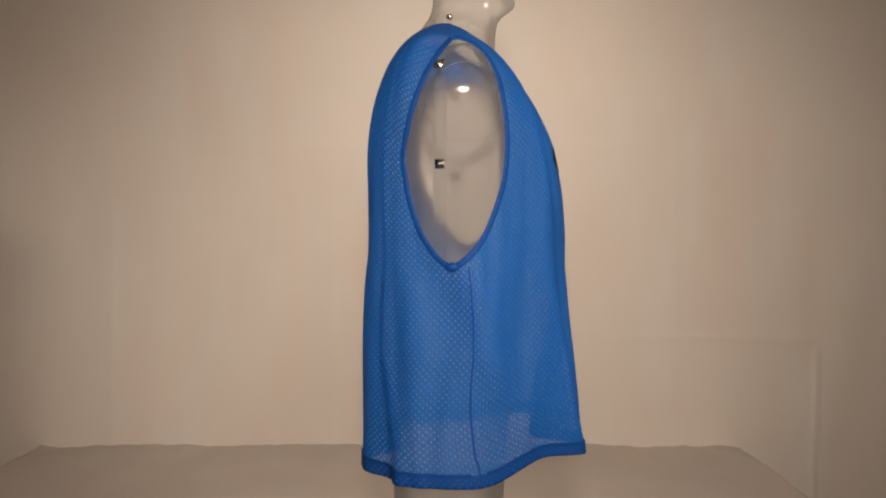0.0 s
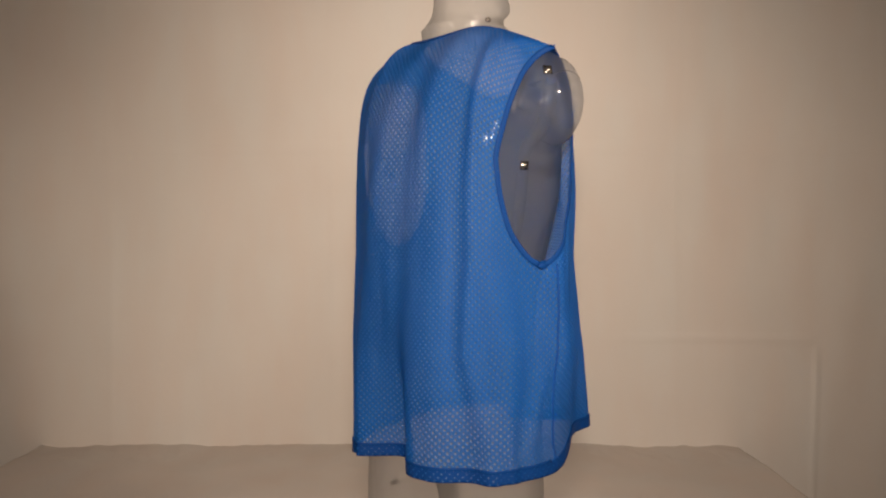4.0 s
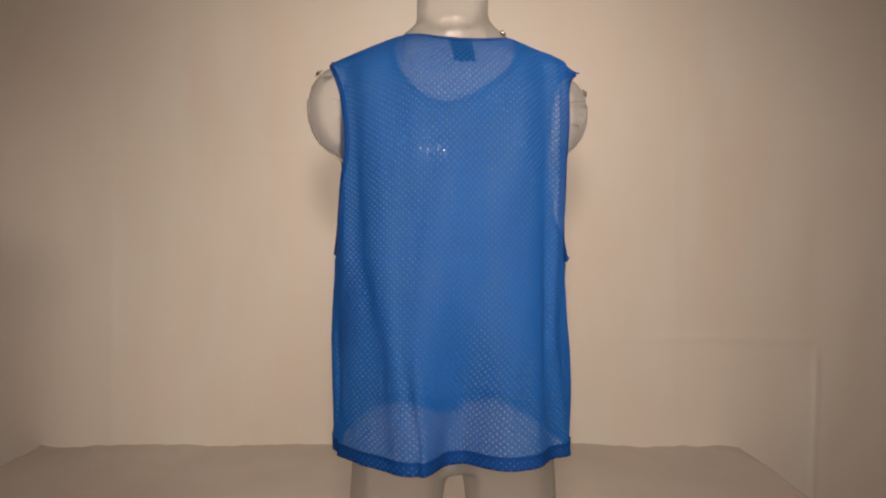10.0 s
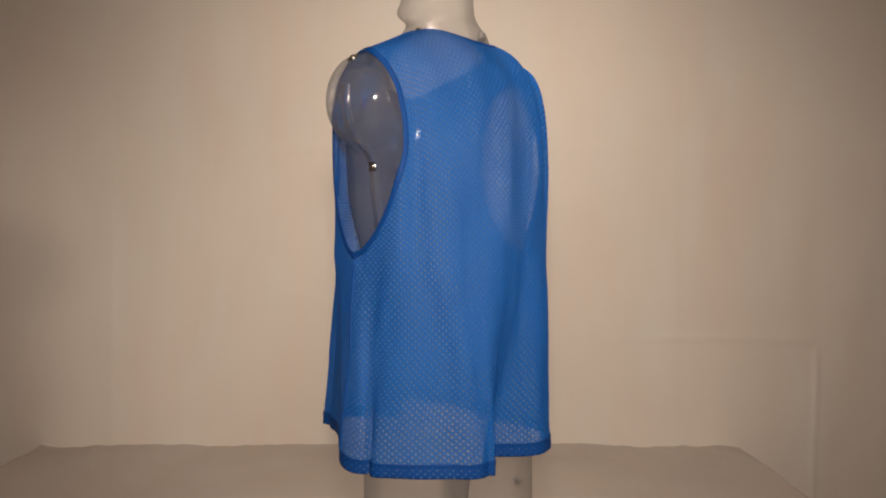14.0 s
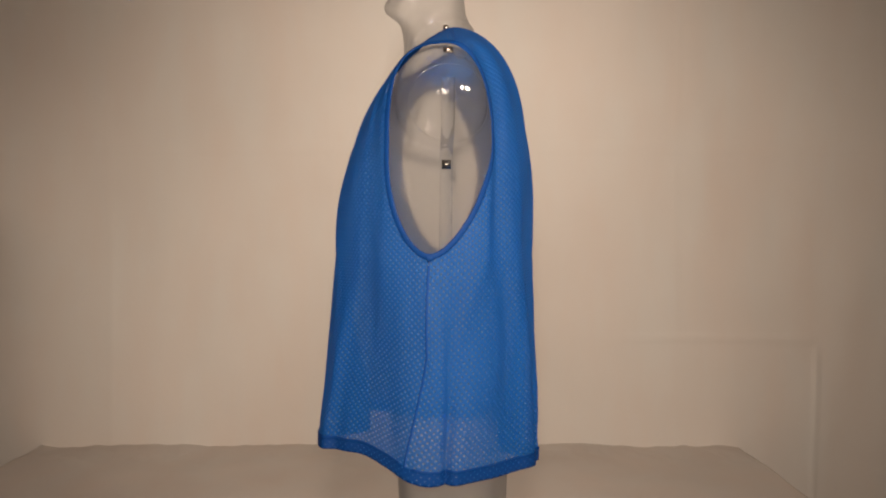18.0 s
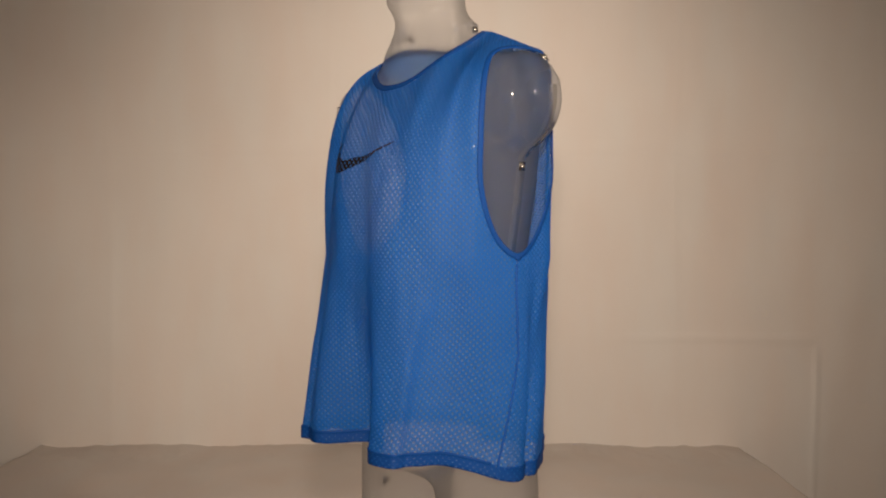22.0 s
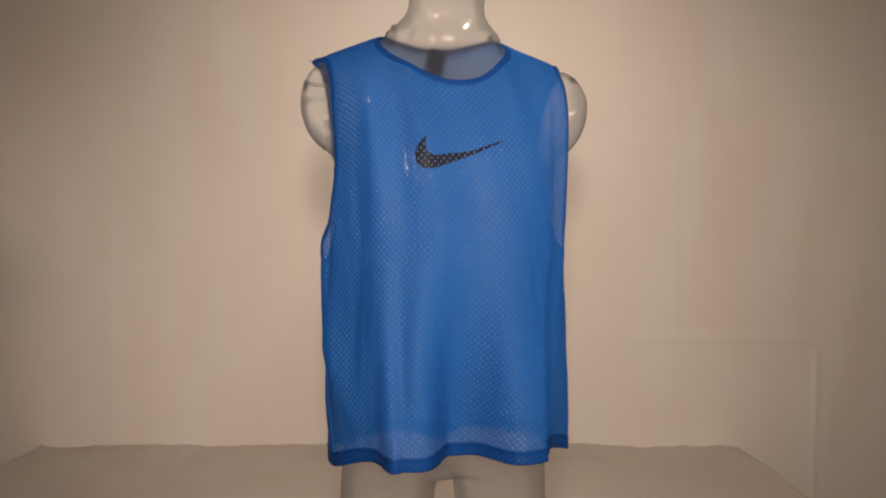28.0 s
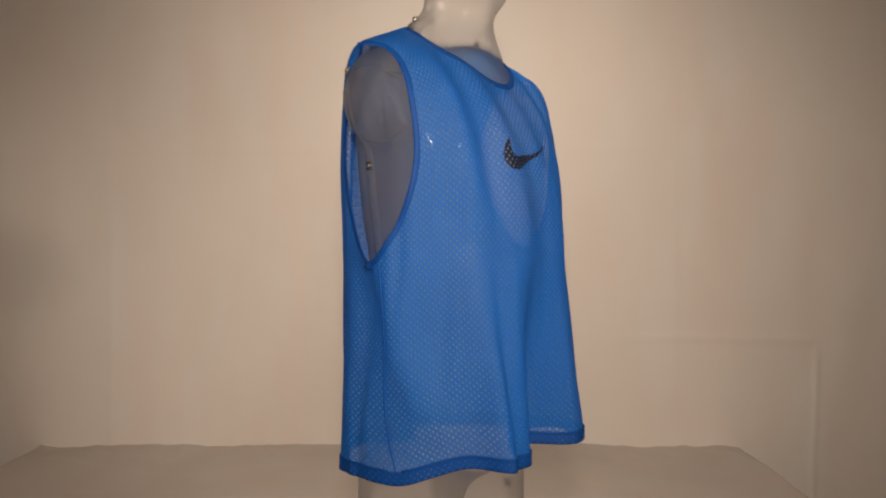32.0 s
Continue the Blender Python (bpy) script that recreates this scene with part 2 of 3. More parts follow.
def ring(z, n=1440):
    """The bib's closed outline at a height: plain round form, then its hanging folds. Angle 0 is the chest, 90 the wearer's left."""
    k = [float(np.interp(-z, [-v for v in LEVELS], SHAPE[:, i])) for i in range(SHAPE.shape[1])]
    a = np.linspace(-math.pi, math.pi, n, endpoint=False)
    h, d = np.full(n, k[0]), np.zeros(n)
    for i in range(1, (len(k) + 1) // 2):
        c, s = k[2 * i - 1], k[2 * i]
        h += c * np.cos(i * a) + s * np.sin(i * a)
        d += i * (s * np.cos(i * a) - c * np.sin(i * a))
    x, y = h * np.cos(a) - d * np.sin(a), h * np.sin(a) + d * np.cos(a)
    front, back = smooth(x / 0.06), smooth(-x / 0.05)
    fall = float(smooth((0.50 - z) / 0.36)) ** 1.1
    low = float(smooth((0.44 - z) / 0.32)) ** 1.2
    # deep fold between the two front hangs, and a lesser one down the back
    x = x - front * 0.085 * fall * np.exp(-np.abs((y + 0.018 - 0.02 * (0.2 - z)) / 0.047) ** 2.7)
    x = x + front * 0.010 * fall
    x = x + back * 0.055 * low * np.exp(-np.abs((y - 0.010) / 0.045) ** 2.5)
    soft = 0.002 + 0.0025 * float(smooth((0.66 - z) / 0.3))
    ripple = np.sin(9 * a + 5 * z + 0.6) + 0.8 * np.sin(14 * a - 7 * z + 2.0) + 0.3 * np.sin(21 * a + 4 * z) + 0.6 * np.sin(5 * a - 3 * z + 1.1)
    deg = np.degrees(a)
    for top_a, low_a, top_z, wide, deep in FOLDS:
        at = low_a + (top_a - low_a) * (z - 0.13) / (top_z - 0.13)
        off = (deg - at + 180) % 360 - 180
        grow = deep * float(smooth((top_z - z) / 0.12)) * float(0.6 + 0.4 * smooth((0.6 - z) / 0.4))
        cut = grow * (np.exp(-((off / wide) ** 2)) - 0.6 * np.exp(-(((off - 2.2 * wide) / (1.3 * wide)) ** 2)))
        x, y = x - cut * np.cos(a), y - cut * np.sin(a)
    x, y = x + soft * 0.5 * ripple * np.cos(a), y + soft * 0.5 * ripple * np.sin(a)
    drop = float(smooth((0.56 - z) / 0.16))
    y = y * (1 - drop * np.where(y < 0, 0.018, 0.022) + 0.014 * float(smooth((0.36 - z) / 0.18)))
    x = x + 0.010 * smooth(x / 0.10) * smooth((y + 0.02) / 0.09)
    at = np.degrees(np.arctan2(y, x))
    tuck = 1 - drop * (0.068 * np.exp(-((at - 45) / 19) ** 2) + 0.026 * np.exp(-((at + 53) / 15) ** 2))
    tuck = tuck - 0.030 * np.exp(-((at - 41) / 14) ** 2) + 0.036 * float(smooth((0.50 - z) / 0.16)) * np.exp(-((at + 137) / 22) ** 2) + 0.018 * np.exp(-((at + 24) / 14) ** 2)
    tuck = tuck + 0.013 * drop * np.exp(-((at - 109) / 16) ** 2)
    tuck = tuck + 0.028 * float(smooth((0.38 - z) / 0.2)) * np.exp(-((at + 104) / 18) ** 2)
    return a, x * tuck, y * tuck


def seam_angle(z, side):
    """Where the side seams run round the outline."""
    if side < 0:
        return math.radians(-95 + 15 * (0.45 - z) / 0.32)
    return math.radians(83 - 10 * (0.45 - z) / 0.32)


def span(z, part, n):
    """n + 1 points from seam to seam across the front (right to left) or the back (left to right), evenly along the cloth."""
    a, x, y = ring(z)
    r, l = seam_angle(z, -1), seam_angle(z, 1)
    if part == "front":
        keep = (a >= r) & (a <= l)
        xs, ys = x[keep], y[keep]
    else:
        order = np.argsort(np.where(a < l, a + 2 * math.pi, a))
        aa = np.where(a < l, a + 2 * math.pi, a)[order]
        keep = aa <= r + 2 * math.pi
        xs, ys = x[order][keep], y[order][keep]
    s = np.concatenate([[0], np.cumsum(np.hypot(np.diff(xs), np.diff(ys)))])
    t = np.linspace(0, s[-1], n + 1)
    return np.interp(t, s, xs), np.interp(t, s, ys)


def shoulder_height(y):
    w = np.abs(y + 0.010)
    return 0.8075 - np.where(y < -0.010, 0.422, 0.465) * np.sqrt(np.maximum(w - 0.075, 0) ** 2 + 0.0004)


def hem_height(x, y):
    front = smooth((x - 0.03) / 0.12)
    return 0.127 + 0.031 * front


def sheet(part, columns, rows_low, rows_high):
    """Grid of points of one panel: rows from the hem to the shoulder seam."""
    grid = np.zeros((rows_low + rows_high + 1, columns + 1, 3))
    hx, hy = span(0.15, part, columns)
    hem = hem_height(hx, hy)
    levels = np.linspace(0.12, ARM_Z + 0.02, 60)
    stack = np.array([span(z, part, columns) for z in levels])
    for j in range(rows_low + 1):
        z = hem + (ARM_Z - hem) * j / rows_low
        pos = (z - levels[0]) / (levels[1] - levels[0])
        i0 = np.clip(pos.astype(int), 0, len(levels) - 2)
        f, c = pos - i0, np.arange(columns + 1)
        grid[j, :, 0] = stack[i0, 0, c] * (1 - f) + stack[i0 + 1, 0, c] * f
        grid[j, :, 1] = stack[i0, 1, c] * (1 - f) + stack[i0 + 1, 1, c] * f
        grid[j, :, 2] = z
    bx, by = grid[rows_low, :, 0], grid[rows_low, :, 1]
    power, root = (2.32, 0.735) if part == "front" else (3.5, 0.46)
    top_y = -0.010 + (by + 0.010) * np.where(by < -0.010, 1.07, 1.06)
    for c in range(columns + 1):
        peak = float(shoulder_height(top_y[c]))
        h = np.sin(np.linspace(0, math.pi / 2, 160))
        flank = float(smooth((abs(by[c] + 0.01) - 0.09) / 0.09))
        if part == "back" and by[c] > 0:
            flank *= 0.2
        full = 1.5 if part == "front" and by[c] > 0 else 1.0
        px = bx[c] * np.maximum(1 - h ** (power + 2.2 * full * flank), 0) ** (root - 0.2 * full * flank)
        pz = ARM_Z + (peak - ARM_Z) * h
        py = by[c] + (top_y[c] - by[c]) * h ** 2
        s = np.concatenate([[0], np.cumsum(np.sqrt(np.diff(px) ** 2 + np.diff(pz) ** 2))])
        t = np.linspace(0, s[-1], rows_high + 1)[1:]
        grid[rows_low + 1:, c, 0] = np.interp(t, s, px)
        grid[rows_low + 1:, c, 1] = np.interp(t, s, py)
        grid[rows_low + 1:, c, 2] = np.interp(t, s, pz)
    # small creases on the upper half
    for j in range(rows_low, rows_low + rows_high + 1):
        up = (j - rows_low) / rows_high
        g = grid[j]
        g[:, 0] += (1 if part == "front" else -1) * 0.0025 * (1 - up) * up * 4 * np.sin(g[:, 1] * 75 + g[:, 2] * 12) * smooth(np.abs(bx) / 0.08)
    # uneven hanging creases all over
    flat = grid.reshape(-1, 3)
    for p in flat:
        x, y, z = p
        d = 0.0042 * noise.noise((x * 24, y * 24, z * 5)) + 0.0012 * noise.noise((x * 60 + 9, y * 60, z * 11))
        d *= max(0.0, min(1.0, (0.74 - z) / 0.16))
        r = math.hypot(x, y) + 1e-6
        p[0] += d * x / r
        p[1] += d * y / r
    return grid


def inside_armhole(x, y, z):
    right = y < 0
    cz, rz = np.where(right, 0.595, 0.602), np.where(right, 0.155, 0.150)
    cx, rx = np.where(right, 0.007, 0.022), np.where(right, 0.072, 0.075)
    cx = cx + np.where(right, -0.004, 0.015) * np.maximum(cz - z, 0) / rz
    e = np.where(z < cz, 1.7, np.where(right, np.where(x < cx, 1.55, 2.4), np.where(x < cx, 2.4, 2.9)))
    return (np.abs((x - cx) / rx) ** e + np.abs((z - cz) / rz) ** e < 1) & (np.abs(y + 0.01) > 0.09)


def inside_neck(x, y, z):
    e = np.where(x < 0.029, 1.95, 1.86 + 0.06 * np.clip((y + 0.017) / 0.106, -1, 1))
    return (np.abs((x - 0.028) / 0.081) ** e + np.abs((y + 0.017) / 0.106) ** e < 1) & (z > 0.6)


def normals(grid):
    du = np.gradient(grid, axis=1)
    dv = np.gradient(grid, axis=0)
    n = np.cross(du, dv)
    return n / np.maximum(np.linalg.norm(n, axis=2, keepdims=True), 1e-9)


def eyelet_mesh(grid, hole_u, hole_v, keep, offset=0.0, normal=None, wall=0.0):
    """Knitted mesh: every other cell of the grid has an oval eyelet."""
    rows, cols = grid.shape[:2]
    g = grid + (normal * offset if normal is not None else 0)
    verts = list(g.reshape(-1, 3))
    faces = []
    ang = [math.pi / 4 * (i + 0.5) for i in range(8)]
    for j in range(rows - 1):
        for i in range(cols - 1):
            if not keep[j, i]:
                continue
            a, b, c, d = j * cols + i, j * cols + i + 1, (j + 1) * cols + i + 1, (j + 1) * cols + i
            if (i + j) % 2:
                faces.append((a, b, c, d))
                continue
            A, B, C, D = g[j, i], g[j, i + 1], g[j + 1, i + 1], g[j + 1, i]
            mid, eu, ev = (A + B + C + D) / 4, (B + C - A - D) / 2, (C + D - A - B) / 2
            k = len(verts)
            wide = 0.92 + 0.30 * noise.noise((mid[0] * 9, mid[1] * 9, mid[2] * 4)) + 0.14 * noise.noise(mid * 300)
            for t in ang:
                verts.append(mid + eu * hole_u * wide * math.cos(t) + ev * hole_v * wide * math.sin(t))
            # corner order: c upper right, d upper left, a lower left, b lower right
            faces += [(c, k + 1, k), (c, d, k + 2, k + 1), (d, k + 3, k + 2), (d, a, k + 4, k + 3),
                      (a, k + 5, k + 4), (a, b, k + 6, k + 5), (b, k + 7, k + 6), (b, c, k, k + 7)]
            if normal is not None and wall:
                inner = normal[j, i] * wall
                for t in range(8):
                    verts.append(verts[k + t] - inner)
                faces += [(k + t, k + (t + 1) % 8, k + 8 + (t + 1) % 8, k + 8 + t) for t in range(8)]
                # disc for the added brightening film; the eyelet itself is open
                faces.append(tuple(range(k + 8, k + 16)))
    return verts, faces


def lifted(verts):
    v = np.asarray(verts, dtype=float)
    return v + np.array((0, 0, LIFT))


def drop_loose(verts, faces):
    used = sorted({i for f in faces for i in f})
    place = {i: n for n, i in enumerate(used)}
    return [verts[i] for i in used], [tuple(place[i] for i in f) for f in faces]


bib = new("training_bib")
tagged(bib, "sleeveless bright blue mesh sports bib worn by the clear torso", "bib")
COLS, LOW, HIGH = 120, 66, 80
sheets = {}


def panels():
    for part_name, label in (("front", "blue mesh front with a black print"), ("back", "plain blue mesh back")):
        g = sheet(part_name, COLS, LOW, HIGH)
        n = normals(g)
        sheets[part_name] = (g, n)
        mid = (g[:-1, :-1] + g[1:, 1:] + g[:-1, 1:] + g[1:, :-1]) / 4
        x, y, z = mid[..., 0], mid[..., 1], mid[..., 2]
        keep = ~(inside_armhole(x, y, z) | inside_neck(x, y, z))
        v, f = drop_loose(*eyelet_mesh(g, 0.34, 0.48, keep, 0.0, n, 0.0021))
        ob = tagged(mesh_object(part_name + "_panel", lifted(v), f, BLUE_MESH, bib), label)
        ob.data.materials.append(EYELET)
        ob.data.polygons.foreach_set("material_index", [1 if len(q) == 8 else 0 for q in f])


panels()


def ribbon(name, points, across, outward, width, thick, mat, closed, parent, label=""):
    """A flat band with rounded edges swept along points."""
    m, verts, faces = 10, [], []
    count = len(points)
    for p, a, n in zip(points, across, outward):
        for i in range(m):
            t = 2 * math.pi * i / m
            cx, cz = math.cos(t), math.sin(t)
            sx = math.copysign(abs(cx) ** 0.6, cx)
            verts.append(p + a * sx * width / 2 + n * (cz * thick / 2))
    for j in range(count if closed else count - 1):
        for i in range(m):
            q = (j + 1) % count
            faces.append((j * m + i, j * m + (i + 1) % m, q * m + (i + 1) % m, q * m + i))
    if not closed:
        faces += [tuple(range(m))[::-1], tuple(range((count - 1) * m, count * m))]
    return tagged(mesh_object(name, lifted(verts), faces, mat, parent), label)


def unit(v):
    return v / np.maximum(np.linalg.norm(v, axis=-1, keepdims=True), 1e-9)


def smooth_loop(p, times):
    for _ in range(times):
        p = (np.roll(p, 1, 0) + 2 * p + np.roll(p, -1, 0)) / 4
    return p


def cloud():
    """Points and outward directions of the whole bib."""
    fine = [(sheet(s, 240, 60, 240)) for s in ("front", "back")]
    pts = np.concatenate([g.reshape(-1, 3) for g in fine])
    nor = np.concatenate([normals(g).reshape(-1, 3) for g in fine])
    return pts, nor


CLOUD, CLOUD_N = cloud()


def edge_loop(targets, axes, pick, passes=9):
    """The points of the cloth that lie over a flat outline."""
    pts, nor = CLOUD[pick], CLOUD_N[pick]
    idx = [int(np.argmin(((pts[:, axes] - t) ** 2).sum(1))) for t in targets]
    p, n = smooth_loop(pts[idx], passes), unit(smooth_loop(nor[idx], 24))
    along = unit(np.roll(p, -1, 0) - np.roll(p, 1, 0))
    return p, unit(np.cross(along, n)), n


def bands():
    turn = np.linspace(0, 2 * math.pi, 160, endpoint=False)

    def oval(cx, rx, cy, ry, e):
        c, s = np.cos(turn), np.sin(turn)
        e = np.where(s < 0, e[0], np.where(c < 0, e[2], e[1]))
        return np.stack([cx + rx * np.sign(c) * np.abs(c) ** (2 / e), cy + ry * np.sign(s) * np.abs(s) ** (2 / e)], 1)
    def neck_line():
        c, s = np.cos(turn), np.sin(turn)
        e = np.where(c < 0, 1.95, 1.86 + 0.06 * s)
        return np.stack([0.028 + 0.081 * np.sign(c) * np.abs(c) ** (2 / e), -0.017 + 0.106 * np.sign(s) * np.abs(s) ** (2 / e)], 1)
    for side in (-1, 1):
        cx, rx = (0.007, 0.072) if side < 0 else (0.022, 0.075)
        pick = (CLOUD[:, 1] + 0.01) * side > 0.10
        ring_line = oval(cx, rx, *((0.595, 0.155) if side < 0 else (0.602, 0.150)), (1.7, *((2.4, 1.55) if side < 0 else (2.9, 2.4))))
        middle, half = (0.595, 0.155) if side < 0 else (0.602, 0.150)
        ring_line[:, 0] += (-0.004 if side < 0 else 0.015) * np.maximum(middle - ring_line[:, 1], 0) / half
        p, a, n = edge_loop(ring_line, [0, 2], pick)
        ribbon("armhole_binding", p + n * 0.0008, a, n, 0.0085, 0.0026, BLUE_BAND, True, bib, "plain knitted blue armhole binding")
    pick = CLOUD[:, 2] > 0.62
    p, a, n = edge_loop(neck_line(), [0, 1], pick, 40)
    ribbon("neck_binding", p + n * 0.0008, a, n, 0.0105, 0.0028, BLUE_BAND, True, bib, "plain knitted blue neck binding")
    fg, fn = sheets["front"]
    bg, bn = sheets["back"]
    for col, g, n in ((0, fg, fn), (-1, fg, fn)):
        p, d = g[:LOW - 1, col], n[:LOW - 1, col]
        along = unit(np.gradient(p, axis=0))
        ribbon("side_seam", p, unit(np.cross(along, d)), d, 0.0035, 0.003, BLUE_SEAM, False, bib, "stitched blue side seam")
    for side in (-1, 1):
        row = fg[-1]
        keep = (row[:, 1] + 0.01) * side
        sel = (keep > 0.100) & (keep < 0.188)
        p = row[sel]
        d = np.tile(np.array((0.0, 0.0, 1.0)), (len(p), 1))
        along = unit(np.gradient(p, axis=0))
        ribbon("shoulder_seam", p, unit(np.cross(along, d)), d, 0.004, 0.0018, BLUE_MESH, False, bib, "stitched blue shoulder seam")


bands()


def hem_bands():
    """Turned-up hem, double cloth with a stitched upper edge."""
    for part_name in ("front", "back"):
        g, n = sheets[part_name]
        rows = 4
        keep = np.ones((rows, COLS), dtype=bool)
        verts, faces = [], []
        for off in (0.0016, -0.0010):
            v, f = eyelet_mesh(g[:rows + 1], 0.20, 0.25, keep, off, n[:rows + 1])
            base = len(verts)
            verts += v
            faces += [tuple(i + base for i in q) for q in f]
            if off > 0:
                second = len(verts)
        for i in range(COLS):
            faces.append((i + 1, i, second + i, second + i + 1))
        tagged(mesh_object("hem", lifted(verts), faces, BLUE_BAND, bib), "turned-up double blue hem")
        p, d = g[rows], n[rows]
        along = unit(np.gradient(p, axis=0))
        ribbon("hem_stitching", (p + d * 0.0012)[2:-2], unit(np.cross(along, d))[2:-2], d[2:-2], 0.005, 0.0018, BLUE_BAND, False, bib, "blue stitched line above the hem")


hem_bands()


def armhole_tuck():
    """The bunched end of the binding where the side seam meets the armhole."""
    for x, y, z, size in ((0.003, -0.2075, 0.438, (0.011, 0.005, 0.006)), (0.037, 0.181, 0.450, (0.006, 0.003, 0.004))):
        x, y, z = CLOUD[int(np.argmin(((CLOUD - np.array((x, y, z))) ** 2).sum(1)))]
        bm = bmesh.new()
        bmesh.ops.create_uvsphere(bm, u_segments=20, v_segments=12, radius=1.0)
        for v in bm.verts:
            v.co *= 1 + 0.45 * noise.noise(v.co * 2.3 + Vector((x * 50, 0, 0)))
            v.co = Vector((v.co.x * size[0] + x, v.co.y * size[1] + y, v.co.z * size[2] + z + LIFT))
        for f in bm.faces:
            f.smooth = True
        me = bpy.data.meshes.new("armhole_tuck")
        bm.to_mesh(me)
        bm.free()
        me.materials.append(BLUE_BAND)
        ob = new("armhole_tuck", me)
        ob.parent = bib
        tagged(ob, "bunched blue cloth where binding meets side seam")


armhole_tuck()


def sample(part_name, u, v):
    """A point of a panel between its grid lines."""
    g, n = sheets[part_name]
    i, j = np.clip(u.astype(int), 0, g.shape[1] - 2), np.clip(v.astype(int), 0, g.shape[0] - 2)
    fu, fv = (u - i)[..., None], (v - j)[..., None]

    def mix(a):
        return (a[j, i] * (1 - fu) + a[j, i + 1] * fu) * (1 - fv) + (a[j + 1, i] * (1 - fu) + a[j + 1, i + 1] * fu) * fv
    return mix(g), unit(mix(n))


def chest_print():
    """A black curved tapering bar, printed on the chest, with the cloth's eyelets through it."""
    g, _ = sheets["front"]
    # outline in print units: across 0..1, up 0..1
    low_edge = [(0.0, 0.42), (0.015, 0.20), (0.07, 0.04), (0.12, 0.0), (0.20, 0.03), (0.29, 0.12), (0.45, 0.27), (0.62, 0.44), (0.74, 0.60), (0.89, 0.77), (1.0, 0.90)]
    high_edge = [(0.0, 0.42), (0.037, 0.74), (0.08, 0.90), (0.12, 1.0), (0.108, 0.70), (0.12, 0.53), (0.17, 0.44), (0.23, 0.42), (0.33, 0.48), (0.45, 0.50), (0.60, 0.57), (0.74, 0.70), (0.89, 0.85), (1.0, 0.95)]
    outline = np.array(low_edge + high_edge[::-1][1:-1])
    step = 0.125
    us, vs = np.arange(23, 93, step), np.arange(LOW + 10, LOW + 52, step)
    U, V = np.meshgrid(us, vs)
    P, N = sample("front", U, V)
    a, b = (P[..., 1] + 0.0905) / 0.1390, (P[..., 2] - 0.5755) / 0.0490
    hit = np.zeros(a.shape, dtype=bool)
    for (x1, y1), (x2, y2) in zip(outline, np.roll(outline, -1, 0)):
        cross = ((y1 > b) != (y2 > b))
        hit ^= cross & (a < (x2 - x1) * (b - y1) / ((y2 - y1) if y2 != y1 else 1e-9) + x1)
    fu, fv = U - np.floor(U) - 0.5, V - np.floor(V) - 0.5
    eye = ((np.floor(U) + np.floor(V)) % 2 == 0) & ((fu / 0.20) ** 2 + (fv / 0.28) ** 2 < 1)
    ok = hit & ~eye
    Q = P + N * 0.0009
    rows, cols = U.shape
    faces = [(j * cols + i, j * cols + i + 1, (j + 1) * cols + i + 1, (j + 1) * cols + i)
             for j in range(rows - 1) for i in range(cols - 1) if ok[j, i] and ok[j + 1, i + 1] and ok[j, i + 1] and ok[j + 1, i]]
    v, f = drop_loose(list(Q.reshape(-1, 3)), faces)
    tagged(mesh_object("chest_print", lifted(v), f, BLACK_INK, bib), "black curved tapering bar printed on the chest")


chest_print()


def neck_label():
    """A small woven label sewn inside the back of the neck."""
    g, n = sheets["back"]
    row = int(np.argmin(np.abs(g[LOW:, COLS // 2, 2] - 0.765))) + LOW
    u = np.linspace(*np.interp((-0.010, 0.0235), -g[row, :, 1], np.arange(COLS + 1)), 8)
    v = np.linspace(*np.interp((0.745, 0.789), g[LOW:, COLS // 2, 2], np.arange(LOW, LOW + HIGH + 1)), 8)
    U, V = np.meshgrid(u, v)
    P, N = sample("back", U, V)
    front, rear = P - N * 0.0012, P - N * 0.0024
    verts = list(front.reshape(-1, 3)) + list(rear.reshape(-1, 3))
    faces = []
    for j in range(7):
        for i in range(7):
            a = j * 8 + i
            faces += [(a, a + 1, a + 9, a + 8), (64 + a, 64 + a + 8, 64 + a + 9, 64 + a + 1)]
    rim = list(range(8)) + [15 + 8 * k for k in range(7)] + list(range(62, 55, -1)) + [48 - 8 * k for k in range(6)]
    for k in range(len(rim)):
        p, q = rim[k], rim[(k + 1) % len(rim)]
        faces.append((p, 64 + p, 64 + q, q))
    tagged(mesh_object("neck_label", lifted(verts), faces, NAVY_LABEL, bib), "small dark navy woven label inside the neck")


neck_label()

# ---- the clear torso ----
from mathutils.bvhtree import BVHTree
from mathutils.kdtree import KDTree


def loft(bm, rings, segments=48, cap=True):
    loops = []
    for z, xc, rx, yc, ry, e in rings:
        loop = []
        for i in range(segments):
            t = 2 * math.pi * i / segments
            c, s = math.cos(t), math.sin(t)
            loop.append(bm.verts.new((xc + rx * math.copysign(abs(c) ** (2 / e), c), yc + ry * math.copysign(abs(s) ** (2 / e), s), z)))
        loops.append(loop)
    for p, q in zip(loops, loops[1:]):
        for i in range(segments):
            k = (i + 1) % segments
            bm.faces.new((p[i], p[k], q[k], q[i]))
    if cap:
        bm.faces.new(loops[0][::-1])
        bm.faces.new(loops[-1])


